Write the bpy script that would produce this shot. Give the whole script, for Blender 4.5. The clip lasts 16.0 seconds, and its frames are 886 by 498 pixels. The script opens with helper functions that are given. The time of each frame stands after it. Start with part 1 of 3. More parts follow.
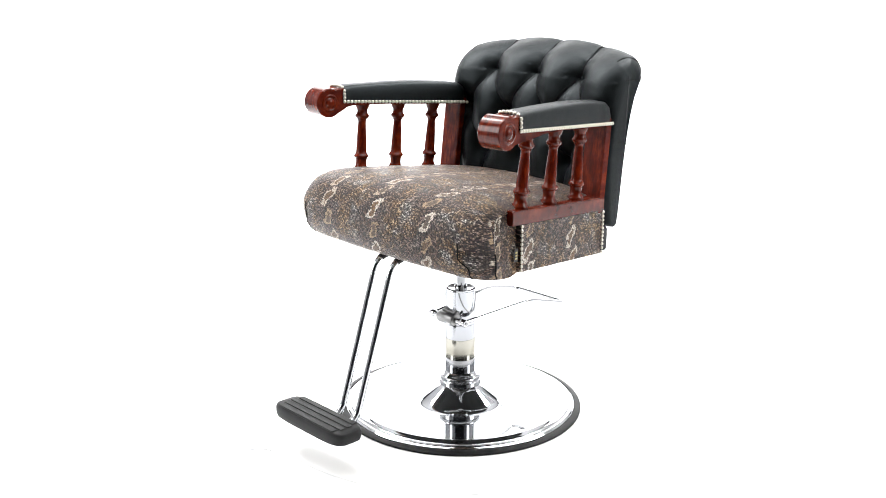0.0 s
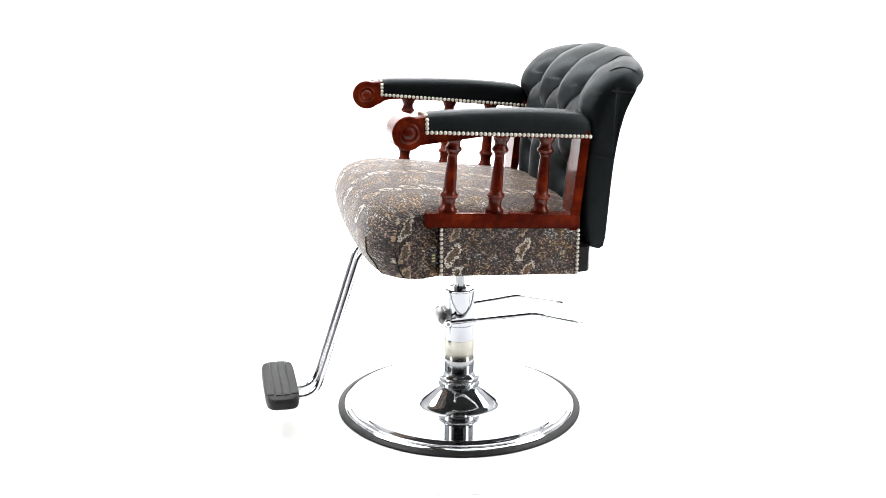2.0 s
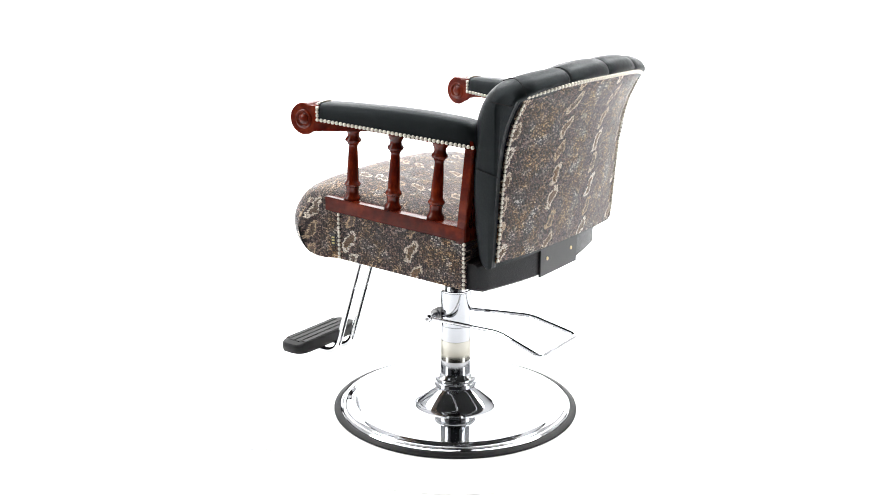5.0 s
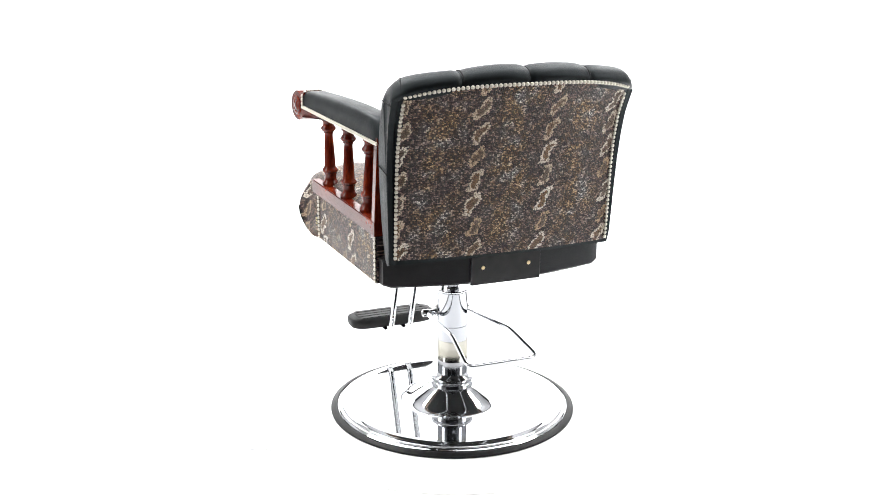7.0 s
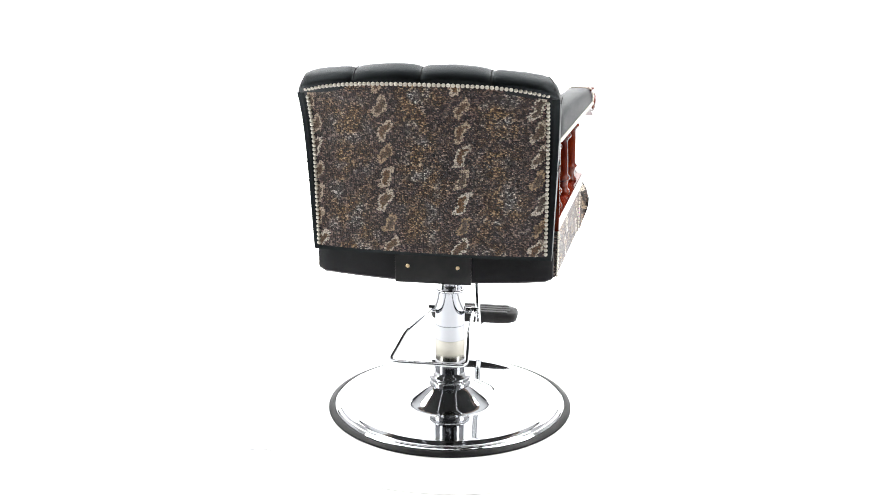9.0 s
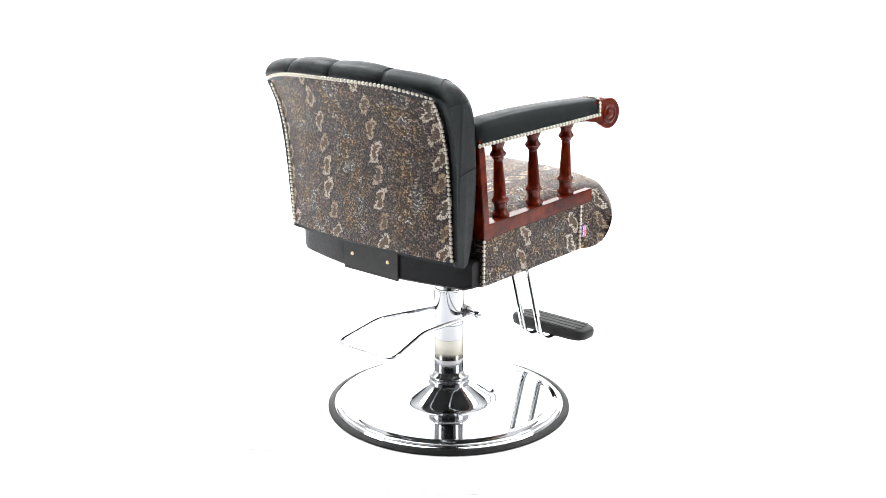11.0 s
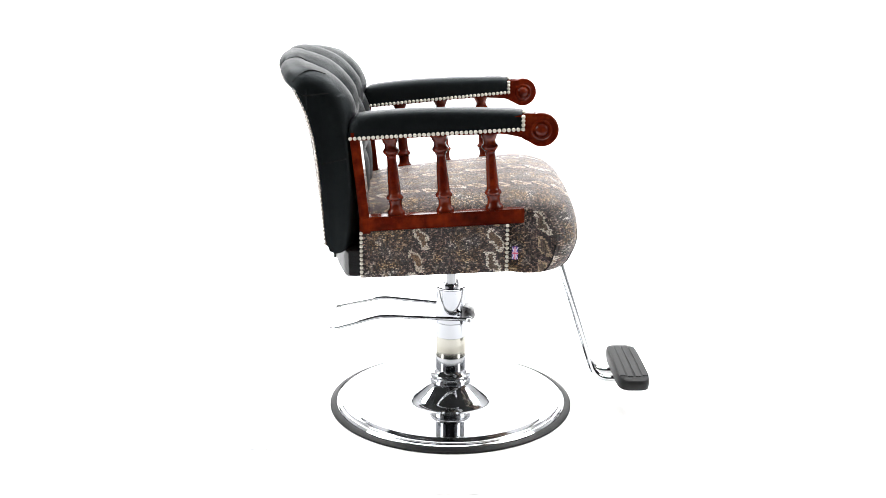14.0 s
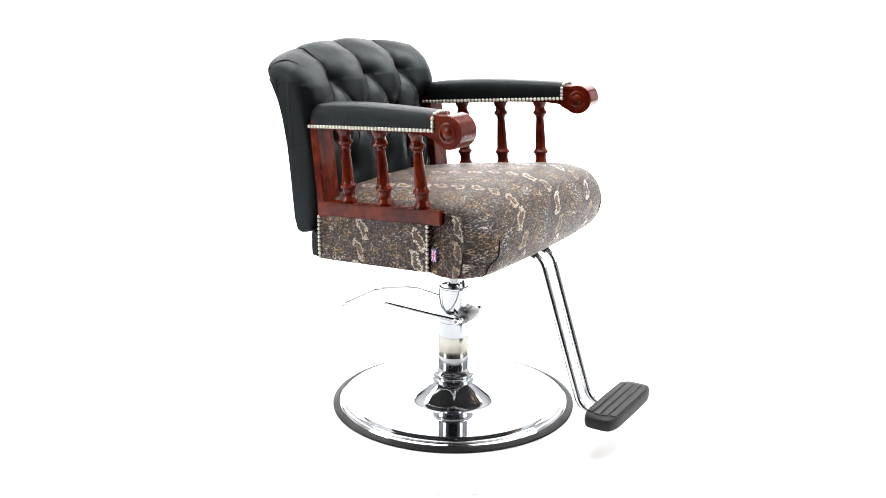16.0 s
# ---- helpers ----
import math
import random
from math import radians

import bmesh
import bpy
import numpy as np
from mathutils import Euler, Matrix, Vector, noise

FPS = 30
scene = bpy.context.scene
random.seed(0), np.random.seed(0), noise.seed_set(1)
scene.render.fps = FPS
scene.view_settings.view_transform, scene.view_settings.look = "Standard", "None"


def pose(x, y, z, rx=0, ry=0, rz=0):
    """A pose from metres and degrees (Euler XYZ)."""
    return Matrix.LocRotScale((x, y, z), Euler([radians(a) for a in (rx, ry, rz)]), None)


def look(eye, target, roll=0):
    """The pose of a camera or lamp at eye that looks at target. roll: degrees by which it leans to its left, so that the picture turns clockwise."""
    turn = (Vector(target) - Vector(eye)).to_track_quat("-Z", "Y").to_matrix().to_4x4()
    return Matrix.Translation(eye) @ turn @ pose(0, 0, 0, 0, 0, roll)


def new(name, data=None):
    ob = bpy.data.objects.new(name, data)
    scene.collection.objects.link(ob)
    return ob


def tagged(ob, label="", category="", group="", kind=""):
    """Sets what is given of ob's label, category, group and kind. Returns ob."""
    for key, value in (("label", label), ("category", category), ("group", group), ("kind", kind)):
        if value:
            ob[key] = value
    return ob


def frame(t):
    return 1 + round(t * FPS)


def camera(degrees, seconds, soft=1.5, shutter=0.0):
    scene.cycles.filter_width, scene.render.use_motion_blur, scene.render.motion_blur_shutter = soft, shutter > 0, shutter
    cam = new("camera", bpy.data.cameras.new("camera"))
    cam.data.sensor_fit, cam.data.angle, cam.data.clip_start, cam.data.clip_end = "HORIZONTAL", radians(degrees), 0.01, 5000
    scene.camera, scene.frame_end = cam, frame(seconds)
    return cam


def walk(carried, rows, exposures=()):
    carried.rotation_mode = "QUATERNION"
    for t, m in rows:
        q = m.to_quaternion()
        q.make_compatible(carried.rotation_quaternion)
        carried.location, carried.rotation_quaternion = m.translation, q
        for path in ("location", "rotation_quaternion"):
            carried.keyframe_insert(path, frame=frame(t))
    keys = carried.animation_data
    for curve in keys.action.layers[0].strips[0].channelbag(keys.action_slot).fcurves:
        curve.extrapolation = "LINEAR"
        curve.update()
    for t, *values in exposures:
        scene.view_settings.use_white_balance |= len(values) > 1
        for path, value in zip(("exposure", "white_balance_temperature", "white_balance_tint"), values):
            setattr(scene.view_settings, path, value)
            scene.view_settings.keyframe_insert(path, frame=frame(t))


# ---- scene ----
# ---- camera ----
cam = camera(44.568, 16.0, soft=1.0)
EYE = pose(0, -2.5011, 1.1031, 90 - 15.747, 0, 0.675) @ pose(0, 0, 0, 0, 0, 0.201)
walk(cam, [(0.0, EYE), (16.0, EYE)])


TURN_T = [0, 2, 4.2, 6.3, 8, 9.2, 11.3, 13, 14.5, 16]
TURN_A = [-45.78, -76.74, -111.46, -144.98, -172.90, -192.03, -225.16, -252.58, -276.40, -300.93]
TURN_V = np.gradient(np.array(TURN_A), np.array(TURN_T))


def spin(t):
    """Turn of the turntable in degrees, t in seconds: a smooth line through the rows above."""
    i = min(max(int(np.searchsorted(TURN_T, t, side="right")) - 1, 0), len(TURN_T) - 2)
    h = TURN_T[i + 1] - TURN_T[i]
    f = (t - TURN_T[i]) / h
    a, b, u, v = TURN_A[i], TURN_A[i + 1], TURN_V[i] * h, TURN_V[i + 1] * h
    return float(a * (2 * f ** 3 - 3 * f ** 2 + 1) + b * (3 * f ** 2 - 2 * f ** 3) + u * (f ** 3 - 2 * f ** 2 + f) + v * (f ** 3 - f ** 2))


# ---- world, light, exposure ----
world = bpy.data.worlds.new("studio_world")
world.use_nodes = True
world.node_tree.nodes["Background"].inputs[0].default_value = (0.9, 0.95, 1.0, 1)
world.node_tree.nodes["Background"].inputs[1].default_value = 0.05
scene.world = world
scene.view_settings.exposure = 0.15


def softbox(name, eye, target, sx, sy, watts, color=(1, 1, 1)):
    li = bpy.data.lights.new(name, "AREA")
    li.shape, li.size, li.size_y, li.energy, li.color = "RECTANGLE", sx, sy, watts, color
    ob = new(name, li)
    ob.matrix_world = look(eye, target)
    return ob


softbox("overhead_softbox", (0, 0.3, 2.9), (0, 0.1, 0), 3.6, 2.4, 152)
softbox("left_softbox", (-2.45, -0.85, 1.75), (0, -0.1, 0.4), 0.9, 1.5, 40)
softbox("right_softbox", (2.45, -0.85, 1.75), (0, -0.1, 0.4), 0.9, 1.5, 40)
softbox("backdrop_light_left", (-1.6, 1.2, 2.85), (-1.0, 3.1, 0.6), 1.4, 0.5, 170)
softbox("backdrop_light_right", (1.6, 1.2, 2.85), (1.0, 3.1, 0.6), 1.4, 0.5, 170)


# ---- materials ----
class Nodes:
    """A small builder for node materials."""

    def __init__(self, name):
        self.mat = bpy.data.materials.new(name)
        self.mat.use_nodes = True
        self.t = self.mat.node_tree
        self.bsdf = self.t.nodes["Principled BSDF"]

    def put(self, sock, value):
        if isinstance(value, bpy.types.NodeSocket):
            self.t.links.new(value, sock)
        elif value is not None:
            sock.default_value = value

    def node(self, kind, ins=(), **attrs):
        n = self.t.nodes.new(kind)
        if "operation" in attrs:
            n.operation = attrs["operation"]
        if "data_type" in attrs:
            n.data_type, n.blend_type = attrs["data_type"], attrs["blend_type"]
        if "uv_map" in attrs:
            n.uv_map = attrs["uv_map"]
        if "voronoi_dimensions" in attrs:
            n.voronoi_dimensions = attrs["voronoi_dimensions"]
        for k, v in dict(ins).items():
            self.put(n.inputs[k], v)
        return n

    def math(self, op, a, b=None, c=None):
        n = self.node("ShaderNodeMath", operation=op)
        for i, v in enumerate((a, b, c)):
            if v is not None:
                self.put(n.inputs[i], v)
        return n.outputs[0]

    def noise(self, vec, scale, detail=3, rough=0.55):
        n = self.node("ShaderNodeTexNoise", {"Scale": scale, "Detail": detail, "Roughness": rough})
        self.put(n.inputs["Vector"], vec)
        return n.outputs["Fac"]

    def ramp(self, fac, stops):
        n = self.node("ShaderNodeValToRGB", {"Fac": fac})
        e = n.color_ramp.elements
        while len(e) < len(stops):
            e.new(0.5)
        for el, (pos, col) in zip(e, stops):
            el.position, el.color = pos, (*col, 1)
        return n.outputs["Color"]

    def mix(self, fac, a, b, blend="MIX"):
        n = self.node("ShaderNodeMix", data_type="RGBA", blend_type=blend)
        self.put(n.inputs[0], fac)
        self.put(n.inputs[6], (*a, 1) if isinstance(a, tuple) else a)
        self.put(n.inputs[7], (*b, 1) if isinstance(b, tuple) else b)
        return n.outputs[2]

    def bump(self, height, strength, dist, normal=None):
        n = self.node("ShaderNodeBump", {"Height": height, "Strength": strength, "Distance": dist})
        if normal is not None:
            self.put(n.inputs["Normal"], normal)
        return n.outputs["Normal"]

    def done(self, **ins):
        for k, v in ins.items():
            self.put(self.bsdf.inputs[k.replace("_", " ")], (*v, 1) if isinstance(v, tuple) and len(v) == 3 else v)
        return self.mat

    def obj(self):
        return self.node("ShaderNodeTexCoord").outputs["Object"]


def leather_material(name="black_leather", tones=((0.3, (0.0008, 0.0012, 0.0014)), (0.7, (0.0020, 0.0026, 0.0028)))):
    m = Nodes(name)
    v = m.obj()
    blot = m.noise(v, 9, 4)
    col = m.ramp(blot, tones)
    vor = m.node("ShaderNodeTexVoronoi", {"Vector": v, "Scale": 520.0}).outputs["Distance"]
    fine = m.noise(v, 260, 3)
    crease = m.noise(m.node("ShaderNodeVectorMath", {0: v, 1: (1.0, 1.0, 2.2)}, operation="MULTIPLY").outputs[0], 48, 5, 0.7)
    h = m.math("ADD", m.math("MULTIPLY", vor, 0.5), m.math("ADD", m.math("MULTIPLY", fine, 0.5), crease))
    rough = m.math("MULTIPLY_ADD", m.noise(v, 30, 3), 0.14, 0.37)
    return m.done(Base_Color=col, Roughness=rough, Normal=m.bump(h, 0.38, 0.0015), Specular_IOR_Level=0.17, Specular_Tint=(0.82, 0.95, 1.0))


def fabric_material():
    """Woven snakeskin cloth. Its UV map is in metres: u across the columns of marks, v along them."""
    m = Nodes("snakeskin_fabric")
    uv = m.node("ShaderNodeUVMap", uv_map="UVMap").outputs["UV"]
    sep = m.node("ShaderNodeSeparateXYZ", {"Vector": uv})
    u, v = sep.outputs["X"], sep.outputs["Y"]
    # scales: jittered cells; each is one flat tone
    cell_u, cell_v = 0.0034, 0.0027
    sc = m.node("ShaderNodeVectorMath", {0: uv, 1: (1 / cell_u, 1 / cell_v, 1)}, operation="MULTIPLY").outputs[0]
    vor = m.node("ShaderNodeTexVoronoi", {"Vector": sc, "Scale": 1.0, "Randomness": 0.9}, voronoi_dimensions="2D")
    q = m.node("ShaderNodeVectorMath", {0: vor.outputs["Position"], 1: (cell_u, cell_v, 1)}, operation="MULTIPLY").outputs[0]
    qs = m.node("ShaderNodeSeparateXYZ", {"Vector": q})
    uq, vq = qs.outputs["X"], qs.outputs["Y"]
    # marks: slanted lozenges in columns
    row = m.math("FLOOR", m.math("DIVIDE", vq, 0.051))
    col_i = m.math("FLOOR", m.math("DIVIDE", m.math("ADD", uq, 0.078), 0.156))
    cell = m.node("ShaderNodeCombineXYZ", {"X": row, "Y": col_i}).outputs[0]
    rnd = m.node("ShaderNodeTexWhiteNoise", {"Vector": cell}).outputs["Color"]
    rs = m.node("ShaderNodeSeparateColor", {"Color": rnd})
    du = m.math("SUBTRACT", m.math("SUBTRACT", m.math("ADD", uq, 0.078), m.math("MULTIPLY", col_i, 0.156)), 0.078)
    du = m.math("ADD", du, m.math("MULTIPLY_ADD", rs.outputs[0], 0.016, -0.008))
    dv = m.math("SUBTRACT", m.math("SUBTRACT", vq, m.math("MULTIPLY", row, 0.051)), 0.0255)
    wob = m.math("MULTIPLY_ADD", m.noise(q, 120, 2, 0.6), 0.016, -0.008)
    al = m.math("ADD", m.math("MULTIPLY", du, 0.5), m.math("MULTIPLY", dv, 0.866))
    bend = m.math("MULTIPLY", m.math("SINE", m.math("MULTIPLY_ADD", al, 150.0, m.math("MULTIPLY", rs.outputs[2], 6.28))), 0.0028)
    ac = m.math("ADD", m.math("ADD", m.math("SUBTRACT", m.math("MULTIPLY", du, 0.866), m.math("MULTIPLY", dv, 0.5)), wob), bend)
    d = m.math("SQRT", m.math("ADD", m.math("POWER", m.math("DIVIDE", al, m.math("MULTIPLY_ADD", rs.outputs[1], 0.009, 0.0245)), 2.0), m.math("POWER", m.math("DIVIDE", ac, m.math("MULTIPLY_ADD", rs.outputs[0], 0.003, 0.0092)), 2.0)))
    inside = m.math("LESS_THAN", d, 1.0)
    core = m.math("LESS_THAN", d, m.math("MULTIPLY_ADD", m.noise(q, 85, 2, 0.5), 0.55, 0.36))
    dark = m.node("ShaderNodeMapRange", {"Value": m.math("ABSOLUTE", du), "From Min": 0.012, "From Max": 0.055, "To Min": 0.0, "To Max": 1.0}).outputs[0]
    # ground: speckled scales
    speck = m.node("ShaderNodeSeparateColor", {"Color": vor.outputs["Color"]}).outputs[0]
    patch = m.noise(q, 15, 3, 0.6)
    hue = m.noise(q, 24, 2, 0.5)
    warm = m.ramp(speck, [(0.0, (0.012, 0.008, 0.006)), (0.42, (0.055, 0.032, 0.017)), (0.72, (0.175, 0.108, 0.055)), (1.0, (0.60, 0.43, 0.26))])
    cold = m.ramp(speck, [(0.0, (0.016, 0.014, 0.014)), (0.42, (0.065, 0.060, 0.058)), (0.72, (0.22, 0.208, 0.195)), (1.0, (0.78, 0.76, 0.72))])
    deep = m.mix(m.noise(q, 31, 2, 0.5), m.ramp(speck, [(0.0, (0.008, 0.006, 0.006)), (0.6, (0.034, 0.018, 0.012)), (1.0, (0.27, 0.165, 0.115))]),
                 m.ramp(speck, [(0.0, (0.008, 0.007, 0.009)), (0.6, (0.032, 0.025, 0.026)), (1.0, (0.30, 0.245, 0.24))]))
    ground = m.mix(m.ramp(hue, [(0.47, (0, 0, 0)), (0.64, (1, 1, 1))]), warm, cold)
    lightness = m.math("MULTIPLY", dark, m.node("ShaderNodeMapRange", {"Value": patch, "From Min": 0.38, "From Max": 0.56}).outputs[0])
    ground = m.mix(lightness, deep, ground)
    tone = m.mix(rs.outputs[1], (0.40, 0.285, 0.18), (0.68, 0.64, 0.57))
    pale = m.mix(m.math("MULTIPLY", speck, 0.30), tone, (0.20, 0.15, 0.11))
    corec = m.mix(m.math("MULTIPLY", speck, 0.6), m.mix(rs.outputs[2], (0.20, 0.115, 0.055), (0.15, 0.12, 0.095)), (0.03, 0.022, 0.018))
    col = m.mix(inside, ground, m.mix(core, pale, corec))
    # scale relief: domed scales with dark gaps, drawn out in slanting ridges
    gap = vor.outputs["Distance"]
    ridge = m.node("ShaderNodeTexWave", {"Vector": m.node("ShaderNodeVectorMath", {0: uv, 1: (1.0, 1.35, 1)}, operation="MULTIPLY").outputs[0], "Scale": 70.0, "Distortion": 2.5, "Detail": 2.0, "Detail Scale": 1.5}).outputs["Fac"]
    h = m.math("SUBTRACT", m.math("ADD", m.math("MULTIPLY", speck, 0.5), m.math("MULTIPLY", ridge, 0.45)), m.math("MULTIPLY", gap, 1.2))
    col = m.mix(m.node("ShaderNodeMapRange", {"Value": gap, "From Min": 0.34, "From Max": 0.58, "To Min": 0.0, "To Max": 0.7}).outputs[0], col, (0.010, 0.008, 0.008))
    col = m.mix(1.0, col, (0.97, 0.93, 0.90), "MULTIPLY")
    return m.done(Base_Color=col, Roughness=m.math("MULTIPLY_ADD", speck, 0.2, 0.33), Normal=m.bump(h, 1.0, 0.0020), Specular_IOR_Level=0.23)


def wood_material():
    m = Nodes("mahogany")
    v = m.obj()
    st = m.node("ShaderNodeVectorMath", {0: v, 1: (42.0, 9.0, 16.0)}, operation="MULTIPLY").outputs[0]
    st2 = m.node("ShaderNodeVectorMath", {0: v, 1: (420.0, 40.0, 40.0)}, operation="MULTIPLY").outputs[0]
    g = m.math("ADD", m.math("MULTIPLY", m.noise(st, 1, 5, 0.65), 0.7), m.math("MULTIPLY", m.noise(st2, 1, 3), 0.3))
    col = m.ramp(g, [(0.3, (0.020, 0.0020, 0.0009)), (0.5, (0.068, 0.0062, 0.0018)), (0.72, (0.160, 0.0205, 0.0038))])
    rough = m.math("MULTIPLY_ADD", m.noise(v, 40, 3), 0.09, 0.09)
    return m.done(Base_Color=col, Roughness=rough, Normal=m.bump(g, 0.06, 0.001), Specular_IOR_Level=0.23)


def metal_material(name, color, rough, wear=0.03, rim=1.0):
    m = Nodes(name)
    v = m.obj()
    n = m.noise(v, 60, 4)
    c = m.mix(n, tuple(x * 0.94 for x in color), color)
    return m.done(Base_Color=c, Metallic=1.0, Roughness=m.math("MULTIPLY_ADD", n, wear, rough), Specular_Tint=(rim, rim, rim))


def rubber_material(name="black_rubber", base=0.010, rough=0.46):
    m = Nodes(name)
    v = m.obj()
    n = m.noise(v, 35, 4)
    c = m.ramp(n, [(0.3, (base * 0.8, base * 0.82, base * 0.85)), (0.75, (base * 1.3, base * 1.3, base * 1.3))])
    return m.done(Base_Color=c, Roughness=m.math("MULTIPLY_ADD", n, 0.15, rough), Normal=m.bump(m.noise(v, 300, 2), 0.1, 0.0006), Specular_IOR_Level=0.17)


def paint_material(name, lo, hi, rough, scale=2.0):
    m = Nodes(name)
    v = m.obj()
    c = m.mix(m.noise(v, scale, 5), lo, hi)
    return m.done(Base_Color=c, Roughness=rough, Normal=m.bump(m.noise(v, 180, 2), 0.05, 0.001))


LEATHER = leather_material()
FABRIC = fabric_material()
WOOD = wood_material()
CHROME = metal_material("chrome", (0.55, 0.56, 0.575), 0.025)
NICKEL = metal_material("aged_nickel", (0.49, 0.455, 0.395), 0.31, 0.15)
BRASS = metal_material("brass", (0.62, 0.50, 0.30), 0.25, 0.1)
RUBBER = rubber_material()
EDGE = rubber_material("black_edge_rubber", 0.004, 0.40)
ROD = metal_material("ground_steel_rod", (0.24, 0.245, 0.255), 0.06)
# low rim tint darkens the edges, standing in for reflected dark surroundings
COLUMN = metal_material("column_chrome", (0.37, 0.38, 0.40), 0.05, rim=0.35)
# column chrome with the floor's cream reflection painted into its colour
CREAM_REFLECTION = metal_material("cream_reflection_metal", (0.355, 0.345, 0.305), 0.12, 0.05, rim=0.35)
PLATE = rubber_material("black_painted_steel", 0.016, 0.25)
CAST = metal_material("dark_cast_metal", (0.22, 0.22, 0.22), 0.35, 0.1)
WHITE = paint_material("white_studio_paint", (0.86, 0.865, 0.87), (0.90, 0.90, 0.90), 0.6)
TABLE = paint_material("white_laminate", (0.88, 0.87, 0.845), (0.90, 0.89, 0.87), 0.45)
DARK = paint_material("dark_unseen_shell", (0.018, 0.019, 0.022), (0.028, 0.028, 0.031), 0.9)
GREY = paint_material("grey_studio_paint", (0.34, 0.34, 0.35), (0.40, 0.40, 0.40), 0.7)
THREAD = rubber_material("black_thread", 0.006, 0.75)
VINYL = leather_material("dark_brown_vinyl", [(0.3, (0.0050, 0.0036, 0.0038)), (0.7, (0.0095, 0.0070, 0.0072))])


# ---- mesh helpers ----
def part(name, bm, material, parent, label="", smooth=True):
    me = bpy.data.meshes.new(name)
    bmesh.ops.recalc_face_normals(bm, faces=bm.faces)
    bm.to_mesh(me)
    bm.free()
    me.materials.append(material)
    if smooth:
        me.polygons.foreach_set("use_smooth", [True] * len(me.polygons))
        me.set_sharp_from_angle(angle=radians(38))
    ob = new(name, me)
    if parent is not None:
        ob.parent = parent
    if label:
        ob["label"] = label
    return ob


def rings(bm, loops, cap=True, closed=False):
    """Skin a row of vertex rings."""
    vs = [[bm.verts.new(p) for p in lp] for lp in loops]
    n = len(vs[0])
    pairs = list(zip(vs, vs[1:])) + ([(vs[-1], vs[0])] if closed else [])
    for a, b in pairs:
        for i in range(n):
            bm.faces.new((a[i], a[(i + 1) % n], b[(i + 1) % n], b[i]))
    if cap and not closed:
        bm.faces.new(vs[0][::-1])
        bm.faces.new(vs[-1])
    return vs


def lathe(profile, n=48, bm=None, m=Matrix()):
    """Turn a profile of (radius, height) round z; it starts and ends on the axis or is capped."""
    bm = bm or bmesh.new()
    loops = []
    for r, z in profile:
        r = max(r, 1e-4)
        loops.append([m @ Vector((r * math.cos(2 * math.pi * i / n), r * math.sin(2 * math.pi * i / n), z)) for i in range(n)])
    rings(bm, loops)
    return bm


def fillet(pts, r, n=6):
    """Round the corners of a polyline."""
    pts = [Vector(p) for p in pts]
    out = [pts[0]]
    for a, b, c in zip(pts, pts[1:], pts[2:]):
        d1, d2 = (a - b), (c - b)
        k = min(r, d1.length * 0.45, d2.length * 0.45)
        p, q = b + d1.normalized() * k, b + d2.normalized() * k
        for i in range(n + 1):
            s = i / n
            out.append(p * (1 - s) ** 2 + b * 2 * s * (1 - s) + q * s * s)
    out.append(pts[-1])
    return out


def tube(pts, r, n=14, bm=None):
    bm = bm or bmesh.new()
    pts = [Vector(p) for p in pts]
    side = None
    loops = []
    for i, p in enumerate(pts):
        d = (pts[min(i + 1, len(pts) - 1)] - pts[max(i - 1, 0)]).normalized()
        if side is None:
            side = d.orthogonal().normalized()
        side = (side - d * side.dot(d)).normalized()
        up = d.cross(side)
        loops.append([p + r * (math.cos(2 * math.pi * k / n) * side + math.sin(2 * math.pi * k / n) * up) for k in range(n)])
    rings(bm, loops)
    return bm


def hexa(corners, bevel=0.0, seg=2, bm=None):
    """A box from 8 corners: bottom four in turn, then top four."""
    bm = bm or bmesh.new()
    v = [bm.verts.new(c) for c in corners]
    for f in ((3, 2, 1, 0), (4, 5, 6, 7), (0, 1, 5, 4), (1, 2, 6, 5), (2, 3, 7, 6), (3, 0, 4, 7)):
        bm.faces.new([v[i] for i in f])
    if bevel:
        bmesh.ops.bevel(bm, geom=bm.edges[:], offset=bevel, segments=seg, affect="EDGES", clamp_overlap=True)
    return bm


def block(x0, x1, y0, y1, z0, z1, bevel=0.0, seg=2):
    return hexa([(x0, y0, z0), (x1, y0, z0), (x1, y1, z0), (x0, y1, z0), (x0, y0, z1), (x1, y0, z1), (x1, y1, z1), (x0, y1, z1)], bevel, seg)


def resample(pts, n):
    """n points at even steps along a polyline."""
    pts = [Vector(p) for p in pts]
    ln = [0.0]
    for a, b in zip(pts, pts[1:]):
        ln.append(ln[-1] + (b - a).length)
    out, k = [], 0
    for i in range(n):
        s = ln[-1] * i / (n - 1)
        while k < len(pts) - 2 and ln[k + 1] < s:
            k += 1
        f = (s - ln[k]) / max(ln[k + 1] - ln[k], 1e-9)
        out.append(pts[k].lerp(pts[k + 1], f))
    return out


def curve(pts, n):
    """A smooth (Catmull-Rom) line through points, with n even steps."""
    pts = [Vector(p) for p in pts]
    ext = [pts[0] * 2 - pts[1]] + pts + [pts[-1] * 2 - pts[-2]]
    out = []
    for a, b, c, d in zip(ext, ext[1:], ext[2:], ext[3:]):
        for i in range(8):
            s = i / 8
            out.append(0.5 * (2 * b + (c - a) * s + (2 * a - 5 * b + 4 * c - d) * s * s + (3 * b - a - 3 * c + d) * s ** 3))
    out.append(pts[-1])
    return resample(out, n)


def lerp(a, b, f):
    return a + (b - a) * f


def table(x, xs, ys):
    return float(np.interp(x, xs, ys))


NAIL = None


